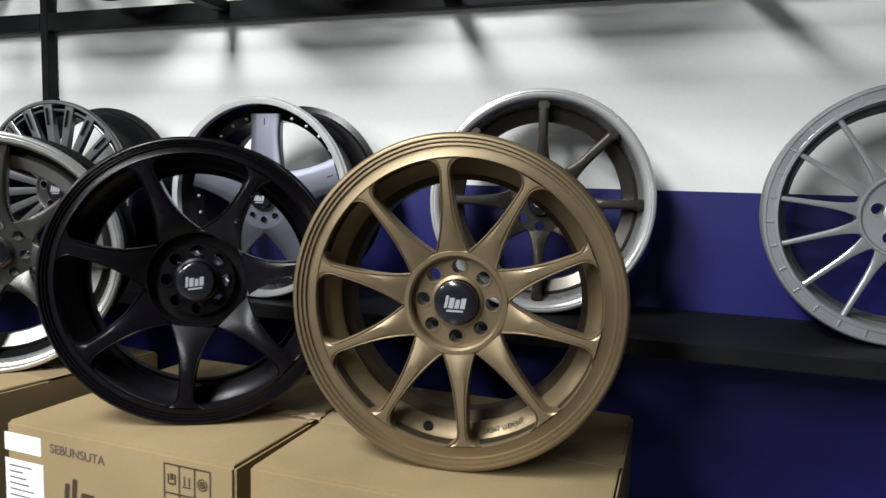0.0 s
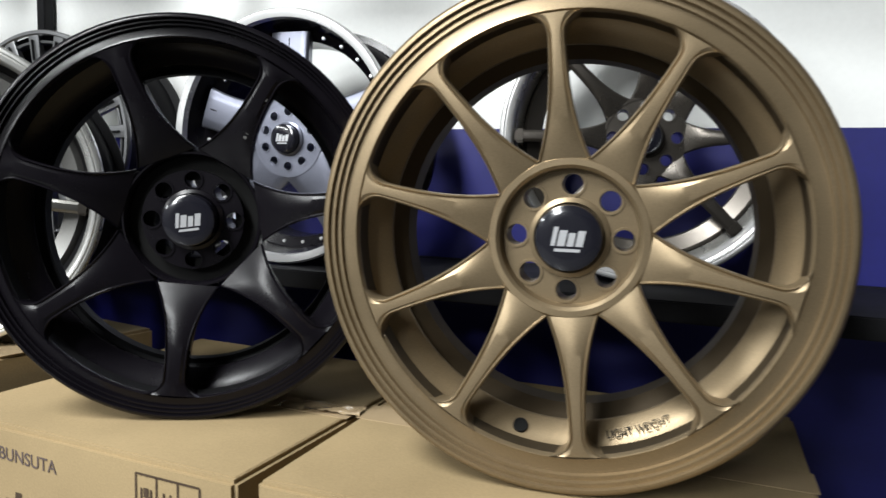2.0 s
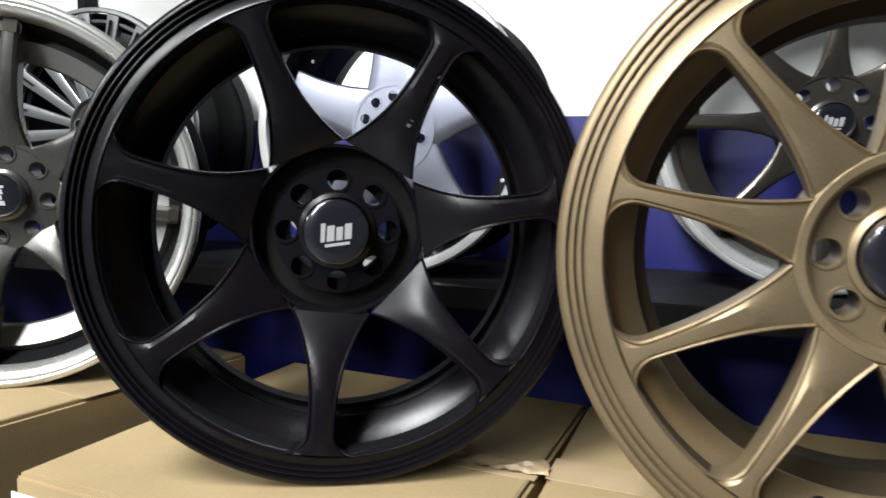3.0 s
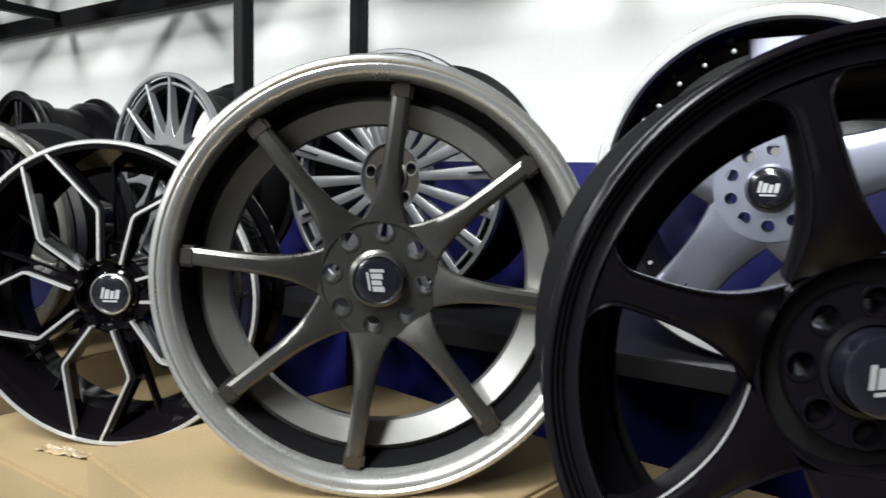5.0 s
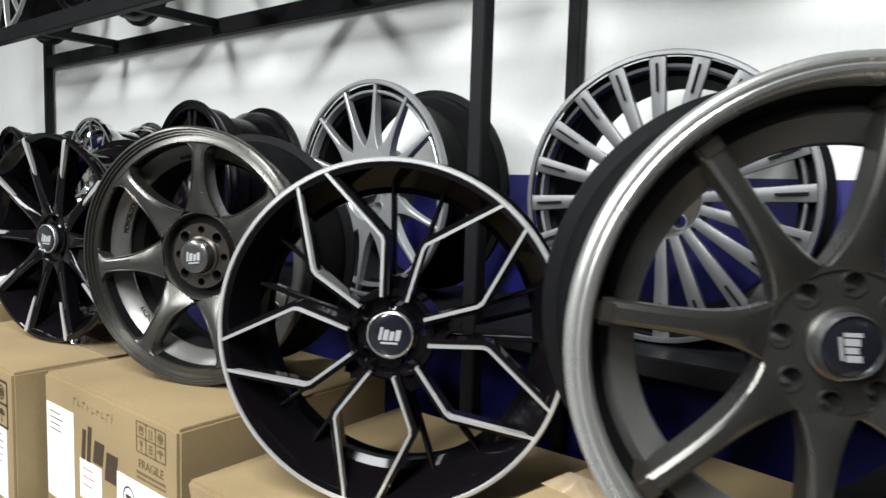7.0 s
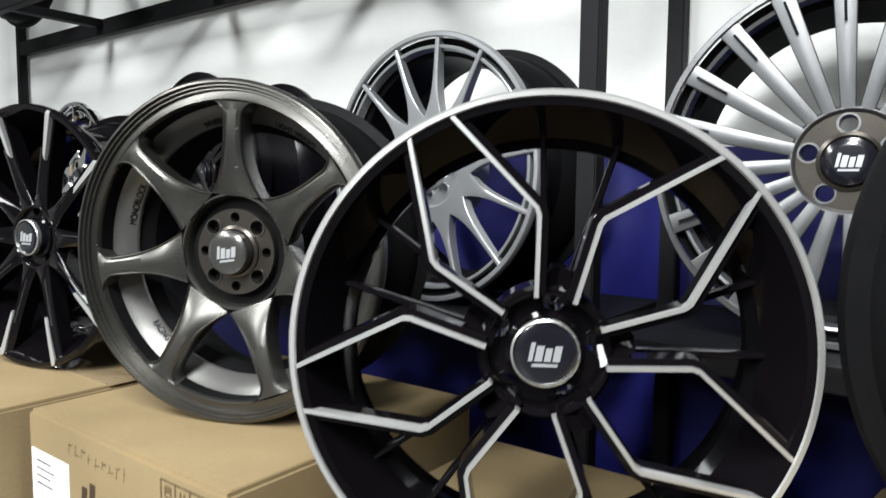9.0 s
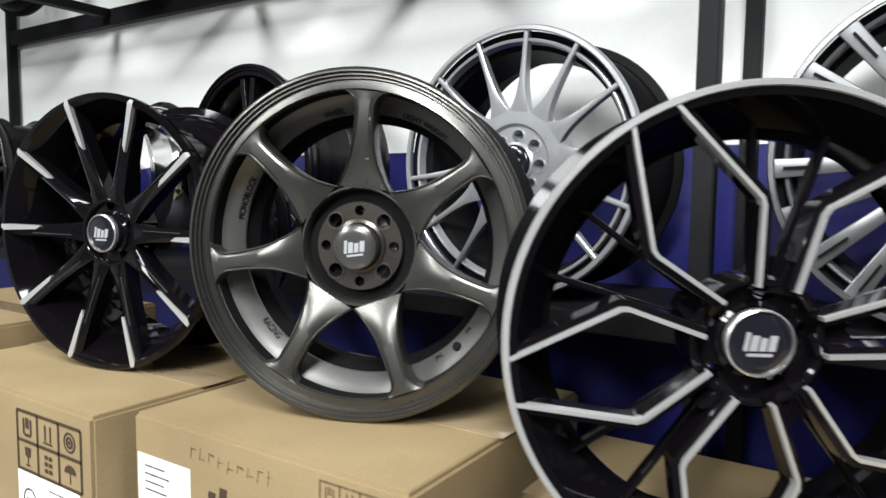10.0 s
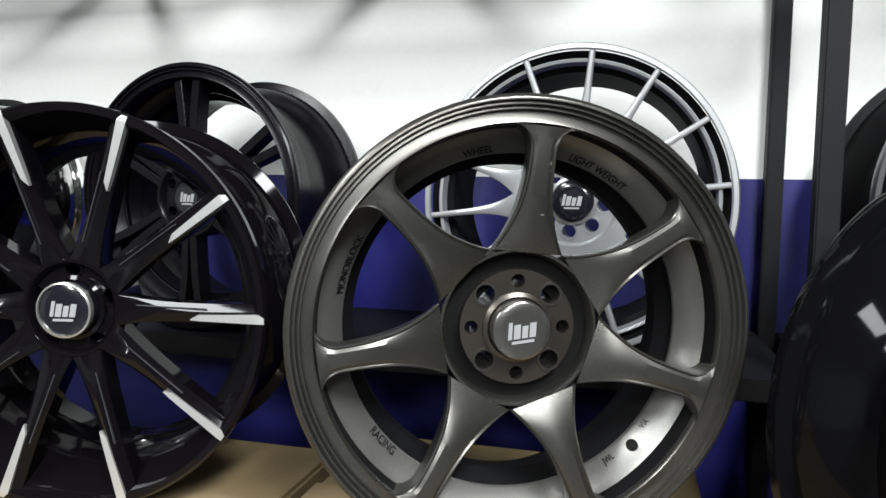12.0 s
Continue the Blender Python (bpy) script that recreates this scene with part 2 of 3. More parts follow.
def stepped_rim(wheel, R, W, mat, steps=3, face=0.031, ledge=0.016, barrel=None, ledge_mat=None, wall_mat=None):
    front = [(R, 0.012), (R, 0.005), (R - 0.003, 0.001)]
    r, y = R - 0.003, 0.0005
    wide = (face - 0.006) * 0.58 / steps
    for k in range(steps):
        front += [(r - 0.0015, y), (r - wide * 0.72, y), (r - wide * 0.86, y + 0.0042)]
        r, y = r - wide, y + 0.0034
    front += [(R - face + 0.004, y), (R - face + 0.0015, y - 0.001), (R - face, y + 0.001), (R - face - 0.0006, y + 0.006)]
    lip = R - face - 0.001
    part("rim", revolve(bmesh.new(), front + [(lip + 0.003, y + 0.008), (R - 0.012, 0.03)]), mat, wheel)
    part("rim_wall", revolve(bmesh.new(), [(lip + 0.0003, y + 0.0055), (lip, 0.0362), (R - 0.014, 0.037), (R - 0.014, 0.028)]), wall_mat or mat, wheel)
    part("rim_ledge", revolve(bmesh.new(), [(lip + 0.001, 0.0364), (lip - ledge * 0.22, 0.0366 + ledge * 0.3), (lip - ledge, 0.036 + ledge * 0.95), (lip - ledge - 0.001, 0.039 + ledge * 0.95), (lip - ledge, 0.043 + ledge * 0.95), (R - 0.018, 0.066), (R - 0.016, 0.04)]), ledge_mat or mat, wheel)
    back = [(R - 0.02, 0.066), (lip - ledge + 0.002, 0.066), (lip - ledge - 0.010, 0.082), (lip - ledge - 0.010, W - 0.09), (R - 0.028, W - 0.06), (R - 0.026, W - 0.016)]
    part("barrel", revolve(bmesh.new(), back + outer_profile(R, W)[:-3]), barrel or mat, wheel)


def hub_parts(wheel, mat, rh, yf, deep, n, rl, hole, cap_r, cap_y, thick=0.05, start=90, recess=None, logo=True, cap_mat=None, dish=None, boss=None, logo_turn=0, small=1.0):
    """Hub ring with a recessed bolt face, real bolt holes, and the centre cap with its mark."""
    ri = recess or rh * 0.86
    part("hub", revolve(bmesh.new(), [(rh, yf + thick), (rh + 0.001, yf + 0.003), (rh - 0.002, yf), (ri + 0.003, yf), (ri, yf + 0.003), (ri - 0.002, yf + deep + 0.004), (ri - 0.002, yf + thick)], 64), mat, wheel)
    holes = [(*polar(rl, start + 360 * k / n), hole * (1.0 if k % 2 else small)) for k in range(n)]
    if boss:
        # The floor's colour holds the shade of the deep gap round the bolt face.
        part("recess_floor", revolve(bmesh.new(), [(ri - 0.001, yf + deep + 0.012), (ri - 0.001, yf + thick - 0.002), (boss * 0.8, yf + thick - 0.002), (boss * 0.8, yf + deep + 0.012)], 64), RECESS_SHADE, wheel, "recess floor round the bolt face, coloured dark for its shade")
    part("bolt_face", plate(bmesh.new(), boss or ri - 0.001, holes, yf + deep, yf + thick - 0.004, bore=cap_r * 0.9), dish or mat, wheel)
    collar = revolve(bmesh.new(), [(cap_r * 1.22, yf + deep + 0.001), (cap_r * 1.2, yf + deep - 0.003), (cap_r * 1.06, yf + deep - 0.005), (cap_r * 1.02, yf + deep - 0.002), (cap_r * 1.02, yf + deep + 0.003)], 48)
    part("cap_collar", collar, dish or mat, wheel)
    seat = finish(revolve(bmesh.new(), [(hole * 1.28, 0.0005), (hole * 1.25, -0.0012), (hole * 1.02, -0.0012), (hole * 0.98, 0.004)], 20), "bolt_seat", mat)
    for hx, hz, hr in holes:
        if hr < hole:
            continue
        same_part("bolt_seat", seat, wheel, pose(hx, yf + deep, hz))
    cap = part("centre_cap", revolve(bmesh.new(), [(0, cap_y), (cap_r * 0.6, cap_y + 0.0002), (cap_r * 0.9, cap_y + 0.0006), (cap_r * 0.97, cap_y + 0.0018), (cap_r, cap_y + 0.006), (cap_r, yf + deep + 0.012), (0, yf + deep + 0.014)], 48, closed=False), cap_mat or CAP_BLACK, wheel, "gloss black centre cap")
    if logo:
        mark = part("logo", logo_mesh(cap_r * 0.47), LOGO_SILVER, cap, "silver raised mark", smooth=0)
        mark.matrix_basis = pose(0, cap_y + 0.0002, 0, 0, logo_turn, 0)
    return cap


def valve(wheel, r, y, degrees, size=0.0055):
    # A flat dark disc: the hole's depth is only shade in its colour.
    v = part("valve_hole", revolve(bmesh.new(), [(0, -0.0006), (size, -0.0006), (size * 1.05, -0.0012), (size * 1.3, -0.0012), (size * 1.4, 0.002)], 20, closed=False), RECESS_SHADE, wheel)
    v.matrix_basis = arm_pose(degrees) @ pose(r, y, 0, 0, 0, -43)


def spokes(wheel, bm, mat, n, start, name="spoke"):
    me = finish(bm, name, mat, 22)
    for k in range(n):
        same_part(name, me, wheel, arm_pose(start + 360 * k / n))


def ten_spoke(x, y, z, yaw, R, W=0.2):
    w = wheel_base(x, y, z, yaw, "matt bronze ten-spoke alloy wheel standing on a carton")
    # Barrel and rim wall carry their shade in a darkened bronze.
    stepped_rim(w, R, W, GOLD, 3, 0.034, 0.019, barrel=GOLD_SHADED, wall_mat=GOLD_SHADED)
    rh = R * 0.318
    root, mid = rh * math.tan(math.pi / 10) * 1.0, R * 0.036
    def wid(u):
        return mid * (1 - 0.08 * u) + (root - mid) * (1 - u) ** 3.0 + corner(u, rh * 0.96, R - 0.0352, R * 0.085)
    spokes(w, arm(rh * 0.96, R - 0.0352, wid, lambda u: 0.009 + 0.013 * (1 - u) ** 2.2, lambda u: 0.034 - 0.008 * u, 34, 0.0012, 0.004, bead=True), GOLD, 10, 95.5)
    hub_parts(w, GOLD, rh, 0.021, 0.017, 8, R * 0.212, R * 0.042, R * 0.133, 0.022, start=89)
    valve(w, R - 0.044, 0.0442, 258)
    part("lettering", ring_letters("LIGHT WEIGHT", 0.009, 292, R - 0.041, 0.036 + 0.95 * 0.004, 0.95, upside=True), BARREL_DARK, w, "dark moulded lettering on the rim ledge", smooth=0)
    return w


def seven_spoke(x, y, z, yaw, R, mat, start, label, W=0.19, slim=1.0, words=True, dish=None, dish_in=0.021, cap_in=0.016):
    w = wheel_base(x, y, z, yaw, label)
    # wall_mat puts the shaded gap between rim and ledge into the wall's colour.
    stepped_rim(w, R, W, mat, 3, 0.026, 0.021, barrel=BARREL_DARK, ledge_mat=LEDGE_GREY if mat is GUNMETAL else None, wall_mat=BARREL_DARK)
    rh = R * 0.335
    root, mid = rh * math.tan(math.pi / 7) * 1.0, R * 0.05 * slim
    def wid(u):
        return mid + (root - mid) * (1 - u) ** 3.0 + R * 0.012 * max(0, (u - 0.35) / 0.65) + corner(u, rh, R - 0.0272, R * 0.09)
    spokes(w, arm(rh, R - 0.0272, wid, lambda u: 0.009 + dish_in * (1 - u) ** 2.3, lambda u: 0.036 - 0.008 * u, 34, 0.0014, 0.0046, bead=True), mat, 7, start)
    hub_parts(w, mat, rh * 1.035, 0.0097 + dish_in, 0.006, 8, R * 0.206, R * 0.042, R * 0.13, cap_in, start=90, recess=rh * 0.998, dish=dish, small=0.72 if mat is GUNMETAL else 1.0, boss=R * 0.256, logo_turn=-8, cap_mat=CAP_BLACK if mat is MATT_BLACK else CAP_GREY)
    valve(w, R - 0.041, 0.048, 315, 0.0042)
    spoke_marks(w, start, R * 0.5, R * 0.74, 0.0085 + dish_in * 0.4, 0.0082 + dish_in * 0.05, 9, -R * 0.03)
    if words:
        for text, at, up in (("WHEEL", 103, False), ("LIGHT WEIGHT", 62, False), ("MONOBLOCK", 160, False), ("RACING", 222, True), ("JWL", 306, True), ("VIA", 323, True)):
            part("lettering", ring_letters(text, 0.0088 if len(text) > 3 else 0.0065, at, R - (0.042 if up else 0.047), 0.036 + 0.95 * ((0.042 if up else 0.047) - 0.027), 0.95, upside=up), BARREL_DARK, w, "dark moulded lettering on the rim ledge", smooth=0)
    return w


def spoke_marks(wheel, degrees, r0, r1, y0, y1, n, side):
    """A row of small raised marks along a spoke's face."""
    bm = bmesh.new()
    rnd = random.Random(n)
    for k in range(n):
        r, y = r0 + (r1 - r0) * k / n, y0 + (y1 - y0) * k / n
        box(bm, r, r + (r1 - r0) / n * rnd.uniform(0.35, 0.7), y - 0.0004, y + 0.002, side - 0.0018, side + 0.0018)
    part("spoke_mark", bm, LEDGE_GREY, wheel, "row of small pale moulded marks", 0).matrix_basis = arm_pose(degrees)


def lip_spoke(x, y, z, yaw, R, start, label, spoke_mat, lip_mat, W=0.19, lip=0.022, depth=0.05, logo_turn=0, barrel=BARREL_DARK):
    """Eight hooked spokes behind a stepped, polished lip."""
    w = wheel_base(x, y, z, yaw, label)
    rb = R - lip
    part("lip", revolve(bmesh.new(), [(R, 0.013), (R, 0.004), (R - 0.0015, 0.0015), (R - 0.004, 0.0002), (R - 0.0065, 0), (R - 0.0085, 0.0022), (R - 0.0105, 0.0012), (R - 0.0135, 0.0018), (R - 0.0165, 0.0036), (rb + 0.0032, 0.0066), (rb + 0.0012, 0.0105), (rb, 0.015), (rb - 0.001, 0.024), (rb + 0.004, 0.024), (R - 0.012, 0.018)], 112), lip_mat, w, "polished stepped lip")
    part("barrel", revolve(bmesh.new(), [(rb, 0.022), (rb - 0.011, depth - 0.004), (rb - 0.010, depth + 0.02), (R - 0.042, W - 0.08), (R - 0.028, W - 0.06), (R - 0.026, W - 0.016)] + outer_profile(R, W)[:-1]), barrel, w, "satin inner barrel")
    part("rim_ledge", revolve(bmesh.new(), [(rb - 0.010, depth + 0.002), (rb - 0.019, depth - 0.008), (rb - 0.041, depth + 0.004), (rb - 0.043, depth + 0.010), (rb - 0.012, depth + 0.018)], 96), LEDGE_GREY if spoke_mat is GUNMETAL else spoke_mat, w)
    rh = R * 0.275
    root, mid = rh * math.tan(math.pi / 8), R * 0.043
    def wid(u):
        return mid + (root - mid) * (1 - u) ** 4.5
    def fr(u):
        return 0.016 + 0.017 * (1 - u) ** 2.4
    spokes(w, arm(rh * 0.95, rb - 0.013, wid, fr, lambda u: 0.03, 22, 0.0011, 0.0032), spoke_mat, 8, start)
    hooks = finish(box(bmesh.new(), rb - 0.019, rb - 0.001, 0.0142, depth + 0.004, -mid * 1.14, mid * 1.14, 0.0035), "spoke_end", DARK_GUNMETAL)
    for k in range(8):
        same_part("spoke_end", hooks, w, arm_pose(start + 45 * k))
    hub_parts(w, spoke_mat, rh * 1.0, 0.0325, 0.002, 8, R * 0.218, R * 0.04, R * 0.112, 0.019, start=start, recess=rh * 0.99, logo_turn=logo_turn)
    part("cap_ring", revolve(bmesh.new(), [(R * 0.118, 0.034), (R * 0.118, 0.021), (R * 0.112, 0.018), (R * 0.110, 0.022)], 48), DIM_SILVER, w, "bright ring round the cap")
    return w


def y_spoke(x, y, z, yaw, R, start, W=0.142):
    """Gloss black, five split spokes with machined edges and a machined lip."""
    w = wheel_base(x, y, z, yaw, "gloss black alloy wheel with machined silver split-spoke edges")
    part("lip", revolve(bmesh.new(), [(R, 0.010), (R, 0.003), (R - 0.0018, 0.0), (R - 0.0056, 0.0), (R - 0.0066, 0.002), (R - 0.005, 0.010)], 112), MACHINED, w, "machined silver lip")
    part("rim", revolve(bmesh.new(), [(R - 0.006, 0.002), (R - 0.013, 0.004), (R - 0.022, 0.02), (R - 0.036, 0.045), (R - 0.034, 0.05), (R - 0.012, 0.02)]), GLOSS_BLACK, w)
    inside = [(R - 0.034, 0.046), (R - 0.044, 0.055), (R - 0.044, W - 0.075), (R - 0.028, W - 0.06), (R - 0.026, W - 0.016)]
    part("barrel", revolve(bmesh.new(), inside + [(r + 0.002, y + 0.001) for r, y in reversed(inside)]), BARREL_BLACK, w, "black inner barrel")
    part("tyre_seat", revolve(bmesh.new(), [(R - 0.031, 0.05), (R - 0.041, 0.06), (R - 0.041, W - 0.075), (R - 0.0235, W - 0.055), (R - 0.0235, W - 0.014)] + outer_profile(R, W)), BARREL_BLACK, w, "gloss black tyre side of the rim")
    def mesh_for(side, wide, y0, y1, shift):
        pts = [polar(R * 0.23, 17.5 * side), polar(R * 0.535, 23.8 * side), polar(R * 0.565, 23.0 * side), polar(R * 0.975, 5.2 * side)]
        moved = []
        for px, pz in pts:
            moved.append((px, pz + shift * side))
        return strip(moved, wide, y0, y1)
    for side in (1, -1):
        black = finish(mesh_for(side, R * 0.046, 0.0065, 0.03, R * 0.015), "spoke_arm", GLOSS_BLACK)
        white = finish(mesh_for(side, R * 0.0185, 0.0015, 0.012, 0.0), "machined_edge", MACHINED)
        for k in range(5):
            a = same_part("spoke_arm", black, w, arm_pose(start + 72 * k))
            same_part("machined_edge", white, a, Matrix(), "machined silver edge")
    stem = bmesh.new()
    secs = []
    for r, hw in ((R * 0.2, R * 0.085), (R * 0.28, R * 0.07), (R * 0.34, R * 0.03)):
        secs.append([(r, 0.044, -hw), (r, 0.016, -hw), (r, 0.014, -hw * 0.9), (r, 0.024, 0), (r, 0.014, hw * 0.9), (r, 0.016, hw), (r, 0.044, hw)])
    loft(stem, secs)
    me = finish(stem, "spoke_stem", GLOSS_BLACK)
    rod = finish(arm(R * 0.24, R * 0.86, lambda u: R * 0.013, lambda u: 0.034 + 0.006 * u, lambda u: 0.016, 6), "rod", GLOSS_BLACK)
    for k in range(5):
        same_part("spoke_stem", me, w, arm_pose(start + 36 + 72 * k))
        for side in (-10, 10):
            same_part("rod", rod, w, arm_pose(start + 36 + 72 * k + side))
    hub_parts(w, GLOSS_BLACK, R * 0.26, 0.018, 0.014, 5, R * 0.205, R * 0.045, R * 0.13, 0.016, start=start + 36)
    cap_ring = revolve(bmesh.new(), [(R * 0.134, 0.024), (R * 0.134, 0.016), (R * 0.126, 0.0148), (R * 0.123, 0.018)], 48)
    part("cap_ring", cap_ring, SATIN_LIP, w, "silver ring round the cap")
    return w


def blade_spoke(x, y, z, yaw, R, start, W=0.2):
    """Gloss black, ten narrow spokes with machined wedge tips."""
    w = wheel_base(x, y, z, yaw, "gloss black ten-spoke alloy wheel with machined white spoke tips")
    part("rim", revolve(bmesh.new(), [(R, 0.012), (R, 0.004), (R - 0.003, 0.0), (R - 0.009, 0.0), (R - 0.012, 0.004), (R - 0.022, 0.02), (R - 0.04, 0.05), (R - 0.044, W - 0.08), (R - 0.028, W - 0.06), (R - 0.026, W - 0.016)] + outer_profile(R, W)[:-1]), GLOSS_BLACK, w)
    rh = R * 0.25
    root, mid = rh * math.tan(math.pi / 10), R * 0.04
    spokes(w, arm(rh * 0.9, R - 0.008, lambda u: mid + (root - mid) * (1 - u) ** 4 + R * 0.012 * u, lambda u: 0.0175 - 0.011 * u, lambda u: 0.03 - 0.006 * u, 14, 0.0045, 0.0016, True), GLOSS_BLACK, 10, start)
    tip = bmesh.new()
    hw = R * 0.038
    loft(tip, [[(r, 0.010, a), (r, yf, a + 0.0006), (r, yf, b - 0.0006), (r, 0.010, b)] for r, yf, a, b in ((R * 0.62, 0.0062, -hw * 0.95, -hw * 0.7), (R * 0.66, 0.0050, -hw * 1.0, -hw * 0.1), (R * 0.965, -0.0006, -hw * 1.1, hw * 0.25), (R * 0.99, -0.0004, -hw * 1.1, -hw * 0.2))])
    me = finish(tip, "machined_tip", MACHINED, 0)
    line = bmesh.new()
    loft(line, [[(r, yf + 0.004, z), (r, yf, z + 0.0002), (r, yf, z + 0.0008), (r, yf + 0.004, z + 0.001)] for r, yf, z in ((R * 0.34, 0.0125, mid * 0.62), (R * 0.7, 0.0055, mid * 0.5))])
    crease = finish(line, "machined_line", DIM_SILVER, 0)
    for k in range(10):
        same_part("machined_tip", me, w, arm_pose(start + 36 * k), "machined white tip")
        same_part("machined_line", crease, w, arm_pose(start + 36 * k), "thin machined line")
    hub_parts(w, GLOSS_BLACK, rh, 0.016, 0.008, 5, R * 0.2, R * 0.04, R * 0.135, 0.004, start=start + 18)
    part("cap_ring", revolve(bmesh.new(), [(R * 0.137, 0.010), (R * 0.137, 0.004), (R * 0.128, 0.003), (R * 0.126, 0.006)], 48), SATIN_LIP, w, "silver ring round the cap")
    return w


def thin_spoke(x, y, z, yaw, R, n, start, label, mat, W=0.2, double_rim=True, wide=0.026, barrel=BARREL_DARK, cap=CAP_BLACK, pockets=0, root_k=0.9, hubr=0.3, slots=False, bolts=5, flare=6, recess=0.9, dish=None):
    """Many slender straight spokes between a broad hub and the rim."""
    w = wheel_base(x, y, z, yaw, label)
    if double_rim:
        part("rim", revolve(bmesh.new(), [(R, 0.012), (R, 0.004), (R - 0.002, 0.0), (R - 0.008, 0.0), (R - 0.010, 0.002), (R - 0.008, 0.012)], 96), mat, w)
        part("rim_ledge", revolve(bmesh.new(), [(R - 0.020, 0.022), (R - 0.021, 0.009), (R - 0.0225, 0.008), (R - 0.026, 0.009), (R - 0.029, 0.024)], 96), mat, w)
    else:
        part("rim", revolve(bmesh.new(), [(R, 0.012), (R, 0.004), (R - 0.003, 0.0), (R - 0.007, 0.0), (R - 0.008, 0.0025), (R - 0.021, 0.003), (R - 0.022, 0.001), (R - 0.027, 0.001), (R - 0.030, 0.006), (R - 0.031, 0.03), (R - 0.012, 0.03)], 96), mat, w)
    part("barrel", revolve(bmesh.new(), [(R - 0.010, 0.012), (R - 0.018, 0.024), (R - 0.036, 0.035), (R - 0.044, W - 0.08), (R - 0.028, W - 0.06), (R - 0.026, W - 0.016)] + outer_profile(R, W)[:-1]), barrel, w)
    if pockets:
        me = finish(box(bmesh.new(), R - 0.0215, R - 0.0075, -0.0002, 0.006, -0.0012, 0.0012, 0.0005), "lip_rib", mat)
        for k in range(pockets):
            same_part("lip_rib", me, w, arm_pose(start + 360 * k / pockets))
    rh = R * hubr
    root, mid = rh * math.tan(math.pi / n) * root_k, R * wide
    spokes(w, arm(rh * 0.95, R - 0.005 if double_rim else R - 0.028, lambda u: mid * ((0.62 + 0.42 * u) if slots else (1 - 0.25 * u)) + max(0, root - mid) * (1 - u) ** flare, lambda u: 0.010 - 0.007 * u if double_rim else 0.012 - 0.006 * u, lambda u: 0.022 - 0.008 * u, 14, 0.0006, 0.0012), mat, n, start)
    if slots:
        slot = finish(box(bmesh.new(), R * 0.72, R * 0.91, -0.0006, 0.003, -R * wide * 0.12, R * wide * 0.12), "spoke_slot", BARREL_DARK, 0)
        for k in range(n):
            same_part("spoke_slot", slot, w, arm_pose(start + 360 * k / n) @ pose(0, 0.0048, 0, 0, 0, -1.8), "dark recessed slot")
    hub_parts(w, mat, rh, 0.010, 0.006, bolts, R * 0.2, R * 0.045, R * 0.13, 0.006, start=start + 90, recess=rh * recess, cap_mat=cap, dish=dish)
    return w


def star_spoke(x, y, z, yaw, R, start, W=0.21):
    """Five broad brushed spokes in a deep black barrel with bolts and a polished lip."""
    w = wheel_base(x, y, z, yaw, "deep-dish wheel with five broad brushed silver spokes and polished lip")
    part("lip", revolve(bmesh.new(), [(R, 0.013), (R, 0.004), (R - 0.003, 0.0), (R - 0.006, 0.0), (R - 0.0155, 0.0015), (R - 0.017, 0.014), (R - 0.010, 0.018)], 112), POLISHED, w, "polished lip")
    part("barrel", revolve(bmesh.new(), [(R - 0.0165, 0.013), (R - 0.027, 0.05), (R - 0.044, 0.062), (R - 0.046, W - 0.08), (R - 0.028, W - 0.06), (R - 0.026, W - 0.016)] + outer_profile(R, W)[:-1]), MATT_BLACK, w, "black inner barrel")
    rh = R * 0.30
    def wid(u):
        return R * 0.135 + R * 0.085 * (1 - u) ** 2 + R * 0.04 * u * u
    sp = arm(rh * 0.8, R - 0.034, wid, lambda u: 0.034 + 0.002 * u, lambda u: 0.03, 16, 0.001, 0.004)
    me = finish(sp, "spoke", STAR_SILVER)
    groove = finish(box(bmesh.new(), R * 0.42, R * 0.8, 0, 0.002, -0.0011, 0.0011), "groove", MATT_BLACK, 0)
    bolt = finish(revolve(bmesh.new(), [(0, -0.003), (0.003, -0.0025), (0.0035, 0.001)], 10, closed=False), "rim_bolt", POLISHED)
    for k in range(5):
        a = same_part("spoke", me, w, arm_pose(start + 72 * k))
        same_part("groove", groove, a, pose(0, 0.0335, 0, 0, 0, 0.4))
    for k in range(30):
        px, pz = polar(R - 0.035, start + 12 * k + 6)
        same_part("rim_bolt", bolt, w, pose(px, 0.055, pz))
    hub_parts(w, STAR_SILVER, rh * 1.0, 0.0325, 0.001, 10, R * 0.22, R * 0.035, R * 0.115, 0.014, start=start, recess=rh * 0.99)
    return w


def twin_spoke(x, y, z, yaw, R, start, label, mat, n=6, W=0.22):
    w = wheel_base(x, y, z, yaw, label)
    stepped_rim(w, R, W, mat, 2, 0.024, 0.016)
    rh = R * 0.3
    for off in (-1, 1):
        bm = strip([(rh * 0.9, off * R * 0.035), (R * 0.6, off * R * 0.05), (R - 0.028, off * R * 0.085)], R * 0.065, 0.014, 0.042)
        spokes(w, bm, mat, n, start)
    hub_parts(w, mat, rh, 0.013, 0.01, 6, R * 0.21, R * 0.04, R * 0.13, 0.012)
    return w


# ---------------------------------------------------------------- the room
def slab(name, x0, x1, y0, y1, z0, z1, mat, label, category):
    ob = new(name, finish(box(bmesh.new(), x0, x1, y0, y1, z0, z1), name, mat, 0))
    return tagged(ob, label, category, kind="structure")


